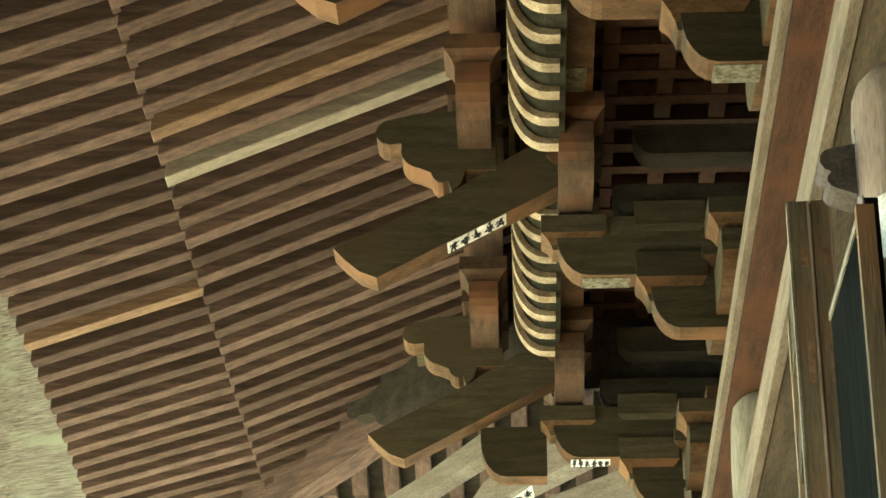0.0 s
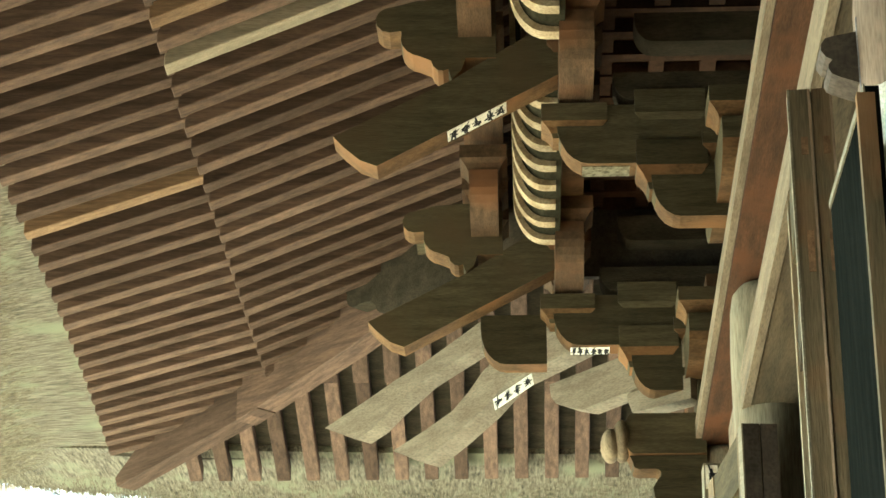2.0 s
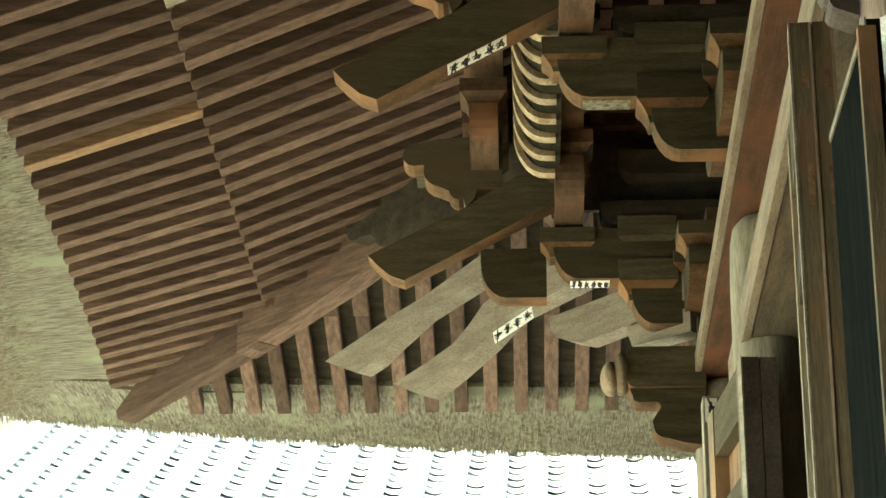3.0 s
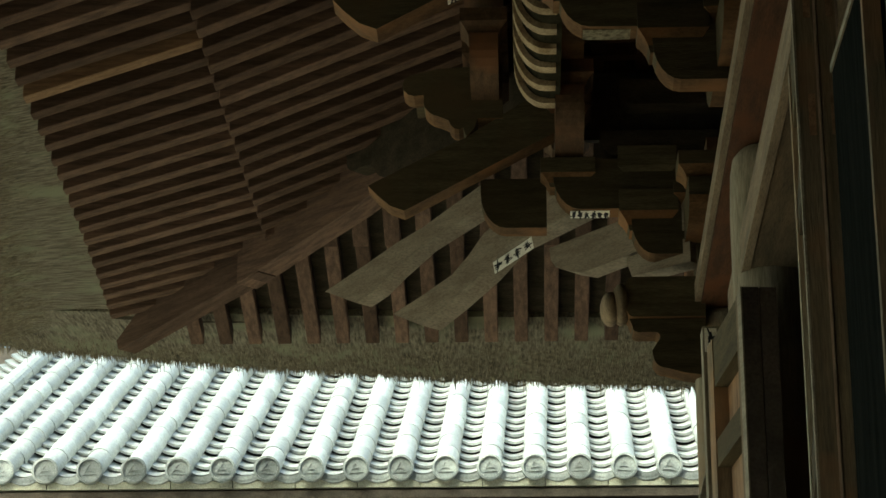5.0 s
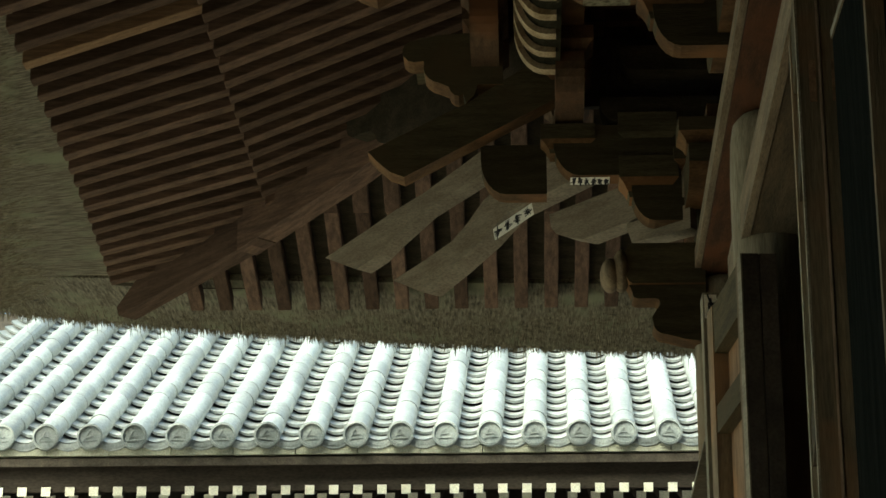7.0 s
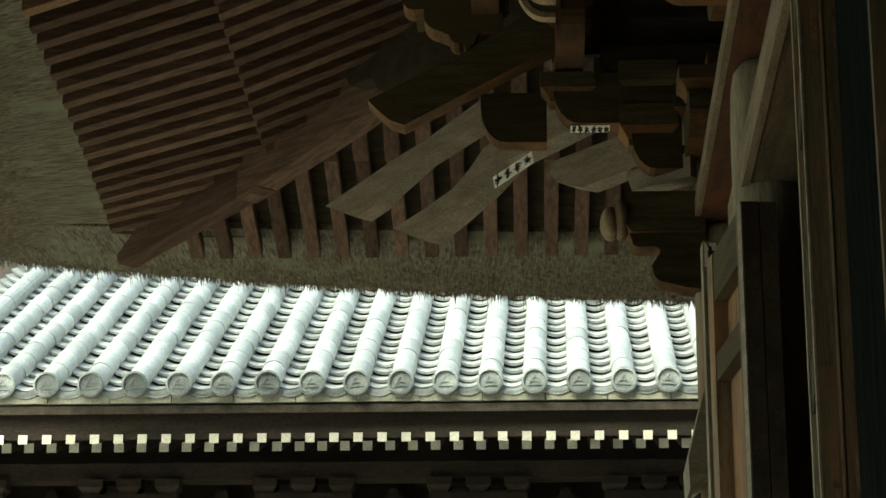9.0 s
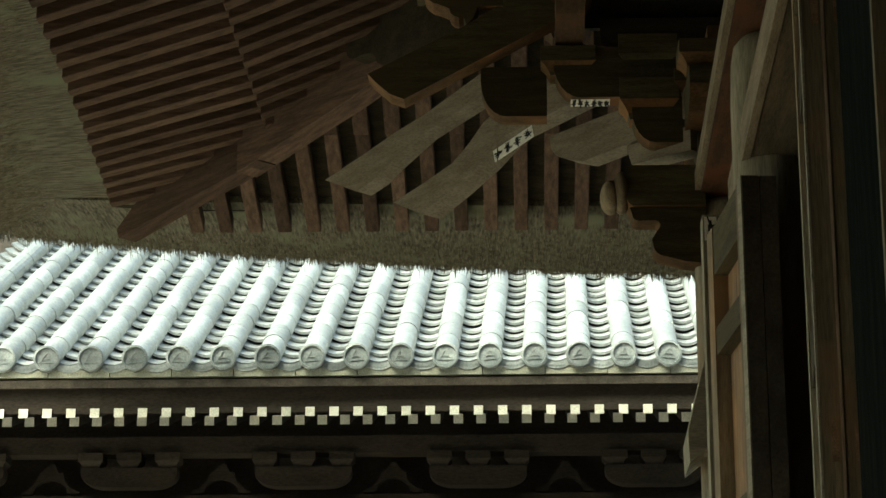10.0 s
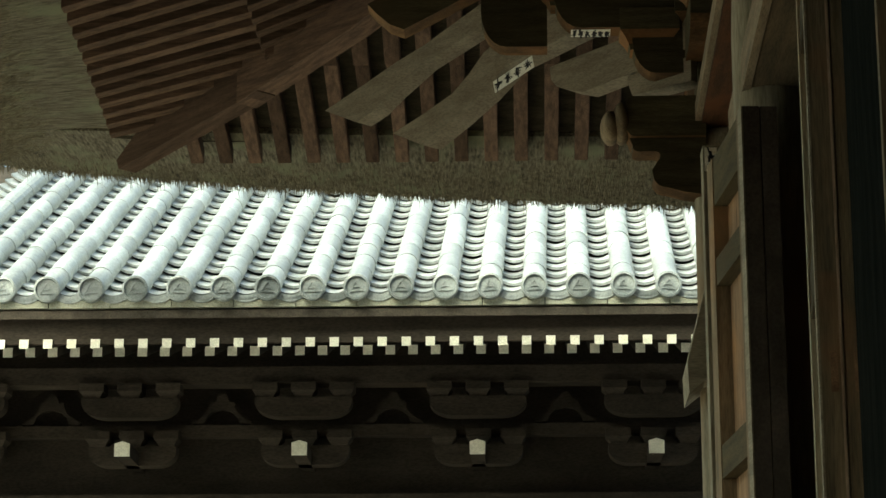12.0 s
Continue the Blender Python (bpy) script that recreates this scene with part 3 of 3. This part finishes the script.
# ---- votive paper slips ----
def paper_slip(m, w, h, marks, seed, faded=False):
    """A slip lying in its own xz plane, facing -y, with brush marks as plain bars."""
    t = tagged(new("paper_slip"), "white votive paper slip with black brush marks", "paper slip", "paper slips on the timbers")
    t.matrix_basis = m
    part("paper", box(-w / 2, w / 2, -0.003, 0.0, -h / 2, h / 2), FADED if faded else PAPER, t, bev=0)
    if faded:
        return tagged(t, "faded worn votive paper slip pasted on dark wood")
    r = random.Random(seed)
    bm = bmesh.new()
    for i in range(marks):
        cw = w / marks
        cx = -w / 2 + cw * (i + 0.5)
        for k in range(12):
            ln, th = r.uniform(0.3, 0.8), r.uniform(0.03, 0.05) * h
            q = box(-ln * (cw if k % 2 else h) * 0.5, ln * (cw if k % 2 else h) * 0.5, 0, 0.0008, -th, th)
            q.transform(Matrix.Translation((cx + r.uniform(-0.16, 0.16) * cw, -0.0045 - 0.00008 * k, r.uniform(-0.24, 0.24) * h)) @ pose(0, 0, 0, 0, (0 if k % 2 else 90) + r.uniform(-22, 22), 0))
            piece = bpy.data.meshes.new("stroke")
            q.to_mesh(piece)
            q.free()
            bm.from_mesh(piece)
            bpy.data.meshes.remove(piece)
    tagged(part("brush_mark", bm, INK, t, "black brush marks", bev=0), kind="stuff")


def hip_point(u, z, out):
    c = math.sqrt(0.5)
    return (0.9 - u * c - out * c, 11.1 + u * c - out * c, z)


paper_slip(Matrix.Translation((-0.185, YB - 0.035, 5.9265)) @ pose(0, 0, 0, 0, -28.4, 0) @ pose(0, 0, 0, 90, 0, 0), 0.285, 0.1, 5, 1)
paper_slip(Matrix.Translation(hip_point(1.26, 5.752, 0.094)) @ pose(0, 0, 0, 0, 0, -45) @ pose(0, 0, 0, 0, -13.5, 0), 0.31, 0.07, 4, 2)
paper_slip(pose(0.34, YB + BAY, 5.7015, 90, 0, 0), 0.2, 0.1, 6, 3)
paper_slip(pose(0.36, YB, 5.7015, 90, 0, 0), 0.2, 0.1, 6, 4, True)
paper_slip(pose(0.73, YB - BAY, 5.4545, 90, 0, 0), 0.16, 0.12, 6, 5, True)
paper_slip(pose(0.238, 8.32, 6.3295, 90, 0, 0), 0.09, 0.22, 6, 6, True)
tagged(link(box(0.73, 0.80, 9.13, 9.25, 0, 4.46), "door_jamb", POSTWOOD, bev=0.006), "pale weathered jamb behind the folded door", "jamb", kind="structure")
paper_slip(pose(0.762, 9.128, 4.4), 0.05, 0.1, 1, 7)

# ---- tile-roofed building beyond ----
DE, ZE, TP = 16.6, 5.73, 0.3285
TS = math.tan(radians(28))
XT = [1.046 - TP * i for i in range(-4, 18)]
hall = thing("side_hall", -2, DE, 0, "dark timber building with a wet grey tiled roof", "building")
hm = Matrix.Translation((2, -DE, 0))


def hpart(name, bm, mat, label="", bev=0.004):
    bm.transform(hm)
    return part(name, bm, mat, hall, label, bev)


hpart("roof_deck", prism([(DE, ZE - 0.16), (DE + 5, ZE - 0.16 + 5 * TS), (DE + 5, ZE - 0.3 + 5 * TS), (DE, ZE - 0.22)], "x", -6.3, 2.6), DARK)
for i in range(20):
    hpart("eave_board", box(-6.3 + 0.46 * i, -5.846 + 0.46 * i, DE - 0.012, DE + 0.06, ZE - 0.142 + 0.001 * (i % 3), ZE - 0.085), BOARD, bev=0.003)
hpart("fascia", box(-6.3, 2.8, DE + 0.07, DE + 0.11, ZE - 0.395, ZE - 0.15), HALLWOOD)
hpart("wall", box(-6.3, 2.6, DE + 2.2, DE + 2.4, 0, 6.6), HALLWOOD)


def cover_tile():
    bm = bmesh.new()
    n, r, ln = 10, 0.09, 0.366
    ring = lambda y, s: [(s * math.cos(radians(216 * i / n - 18)), y, s * math.sin(radians(216 * i / n - 18))) for i in range(n + 1)]
    shell([ring(0.0, r), ring(ln, r * 0.975)], bm)
    shell([ring(0.0, r * 0.8), ring(0.0, r)], bm)
    return bm


def pan_tile():
    bm = bmesh.new()
    n, w, ln = 8, 0.27, 0.32
    row = lambda y, dz: [(w * (i / n - 0.5), y, 0.256 * (i / n - 0.5) ** 2 + dz) for i in range(n + 1)]
    shell([row(0, 0.026), row(ln, 0.0)], bm)
    shell([row(0.02, 0.002), row(0.002, 0.004), row(0, 0.026)], bm)
    return bm


def eave_pan():
    """The drooping front plate below the lowest pan tile."""
    bm = bmesh.new()
    n, w = 8, 0.27
    row = lambda y, dz: [(w * (i / n - 0.5), y, 0.256 * (i / n - 0.5) ** 2 + dz) for i in range(n + 1)]
    shell([row(0.02, 0.03), row(0.0, 0.03), row(0.0, -0.022), row(0.02, -0.03)], bm)
    shell([row(-0.004, 0.012), row(-0.004, 0.002)], bm)
    return bm


def end_disc():
    bm = bmesh.new()
    n = 20
    ring = lambda r, y: [bm.verts.new((r * math.cos(2 * math.pi * i / n), y, r * math.sin(2 * math.pi * i / n))) for i in range(n)]
    q = [ring(0.098, 0.05), ring(0.098, 0.0), ring(0.082, -0.004), ring(0.078, 0.012)]
    for a, b in zip(q, q[1:]):
        for i in range(n):
            bm.faces.new((a[i], a[(i + 1) % n], b[(i + 1) % n], b[i]))
    bm.faces.new(q[-1])
    s = 0.05
    for pts in ([(-s, -0.035), (s, -0.035), (s, -0.027), (-s, -0.027)], [(-s, -0.03), (-s + 0.01, -0.03), (0.005, 0.05), (-0.005, 0.05)],
                [(s, -0.03), (s - 0.01, -0.03), (-0.005, 0.05), (0.005, 0.05)], [(-0.02, -0.005), (0.02, -0.005), (0.02, 0.004), (-0.02, 0.004)]):
        prism(pts, "y", 0.005, 0.014, bm)
    return bm


tilt = math.degrees(math.atan(TS))
first, rest = {}, {}


def tile(name, make, m, near=True):
    """One tile: a part of its own on the stretch that is passed nearest, else one of the joined rest."""
    m = hm @ m
    if name not in first:
        bm = make()
        bmesh.ops.recalc_face_normals(bm, faces=bm.faces)
        first[name] = part(name, bm, {"end_tile": ENDTILE, "pan_tile": PAN, "eave_pan_tile": ENDTILE}.get(name, TILE), hall, bev=0)
        for p in first[name].data.polygons:
            p.use_smooth = name != "end_tile" and abs(p.normal.y) < 0.6
        first[name].matrix_basis = m
    elif near:
        share(name, first[name], hall, m)
    else:
        rest.setdefault(name, []).append(m)


rnd = random.Random(4)
COURSE = 0.244
SWAY = 0.0138                         # the ribs run a little askew to the eave
ct, st = math.cos(radians(tilt)), math.sin(radians(tilt))
for i, x in enumerate(XT):
    seen = -4.3 < x < 1.3
    tile("end_tile", end_disc, Matrix.Translation((x, DE - 0.055, ZE - 0.005)) @ pose(0, 0, 0, rnd.uniform(-2, 2), rnd.uniform(-7, 7), rnd.uniform(-2, 2)))
    for j in range(13):
        d = j * 0.36
        tile("cover_tile", cover_tile, Matrix.Translation((x + SWAY * d, DE + d * ct, ZE + d * st)) @ pose(rnd.uniform(-.003, .003), 0, rnd.uniform(-.003, .003), tilt + rnd.uniform(-.5, .5), 0, rnd.uniform(-.8, .8) - 0.8), seen and j < 10)
    tile("eave_pan_tile", eave_pan, Matrix.Translation((x - TP / 2, DE - 0.02, ZE - 0.085)))
    for j in range(22):
        d = j * COURSE + 0.03
        tile("pan_tile", pan_tile, Matrix.Translation((x - TP / 2 + SWAY * d, DE + d * ct, ZE - 0.075 + d * st)) @ pose(rnd.uniform(-.003, .003), 0, rnd.uniform(-.004, .005), tilt - 4 + rnd.uniform(-.7, .7), rnd.uniform(-1.4, 1.4), rnd.uniform(-1, 1)), seen and j < 16)
for name, places in rest.items():
    src = first[name].data
    verts, faces = [], []
    for m in places:
        k = len(verts)
        verts += [m @ v.co for v in src.vertices]
        faces += [[k + q for q in p.vertices] for p in src.polygons]
    me = bpy.data.meshes.new(name + "_rest")
    me.from_pydata(verts, [], faces)
    me.materials.append(src.materials[0])
    ob = new(name + "_rest", me)
    ob.parent = hall
    tagged(ob, "further rows of wet grey tiles", kind="stuff")

for row, (yy, zz, w) in enumerate(((DE + 0.06, 5.334, 0.066), (DE + 1.1, 5.5, 0.072))):
    for i in range(52):
        x = 1.9 - 0.1775 * i + (0.05 if row else 0.052)
        r = hpart("eave_rafter", prism([(yy, zz - w / 2), (yy + 1.3, zz + 0.35), (yy + 1.3, zz + 0.42), (yy, zz + w / 2)], "x", x - w / 2, x + w / 2), DARK, bev=0)
        e = box(x - w / 2 - 0.001, x + w / 2 + 0.001, yy - 0.006, yy + 0.004, zz - w / 2 - 0.001, zz + w / 2 + 0.001)
        e.transform(hm)
        part("painted_end", e, PAINT, r, "white painted rafter end", bev=0)

# bracket arms and painted noses along the side hall's wall
for i in range(-1, 6):
    x = 1.01 - 1.405 * i
    hpart("bracket_arm", prism(arm_profile(x - 0.39, x + 0.39, 5.08, 5.24, 0.2), "y", 18.25, 18.4), HALLWOOD)
    hpart("bracket_arm", prism(arm_profile(x - 0.36, x + 0.36, 4.72, 4.88, 0.16), "y", 18.45, 18.6), HALLWOOD)
    r = hpart("bracket_arm", box(x - 0.055, x + 0.055, 18.0, 18.8, 4.72, 4.83), HALLWOOD)
    e = prism([(x - 0.06, 4.72), (x + 0.06, 4.72), (x + 0.062, 4.82), (x, 4.84), (x - 0.062, 4.82)], "y", 17.985, 18.002)
    e.transform(hm)
    part("painted_end", e, PAINT, r, "white painted arm end", bev=0)
    for dx, z in ((-0.31, 5.24), (0, 5.24), (0.31, 5.24), (0, 4.88), (-0.28, 4.88), (0.28, 4.88)):
        bm = block(0.2, 0.12)
        bm.transform(Matrix.Translation((x + dx, 18.33 if z > 5 else 18.5, z)))
        hpart("bearing_block", bm, HALLWOOD, bev=0)
hpart("wall_beam", box(-6.3, 2.6, 18.3, 18.5, 5.36, 5.5), HALLWOOD)
hpart("wall_beam", box(-6.3, 2.6, 18.55, 18.8, 4.3, 4.5), HALLWOOD)
for i in range(-1, 6):
    x = 0.31 - 1.405 * i
    p = [(x - 0.03, 5.34), (x - 0.06, 5.27)] + arc(x - 0.27, 5.27, 0.17, 0.16, 0, -80, 5) + [(x - 0.24, 5.09)] + [(x - 0.16, 5.09)] + arc(x, 5.1, 0.14, 0.11, 180, 0, 6) + [(x + 0.16, 5.09), (x + 0.24, 5.09)]
    p += arc(x + 0.27, 5.27, 0.17, 0.16, 260, 180, 5) + [(x + 0.06, 5.27), (x + 0.03, 5.34)]
    hpart("frog_leg_strut", prism(p, "y", 18.6, 18.66), HALLWOOD, bev=0)
hpart("wall_beam", box(-6.3, 2.6, 18.58, 18.7, 4.98, 5.075), HALLWOOD)
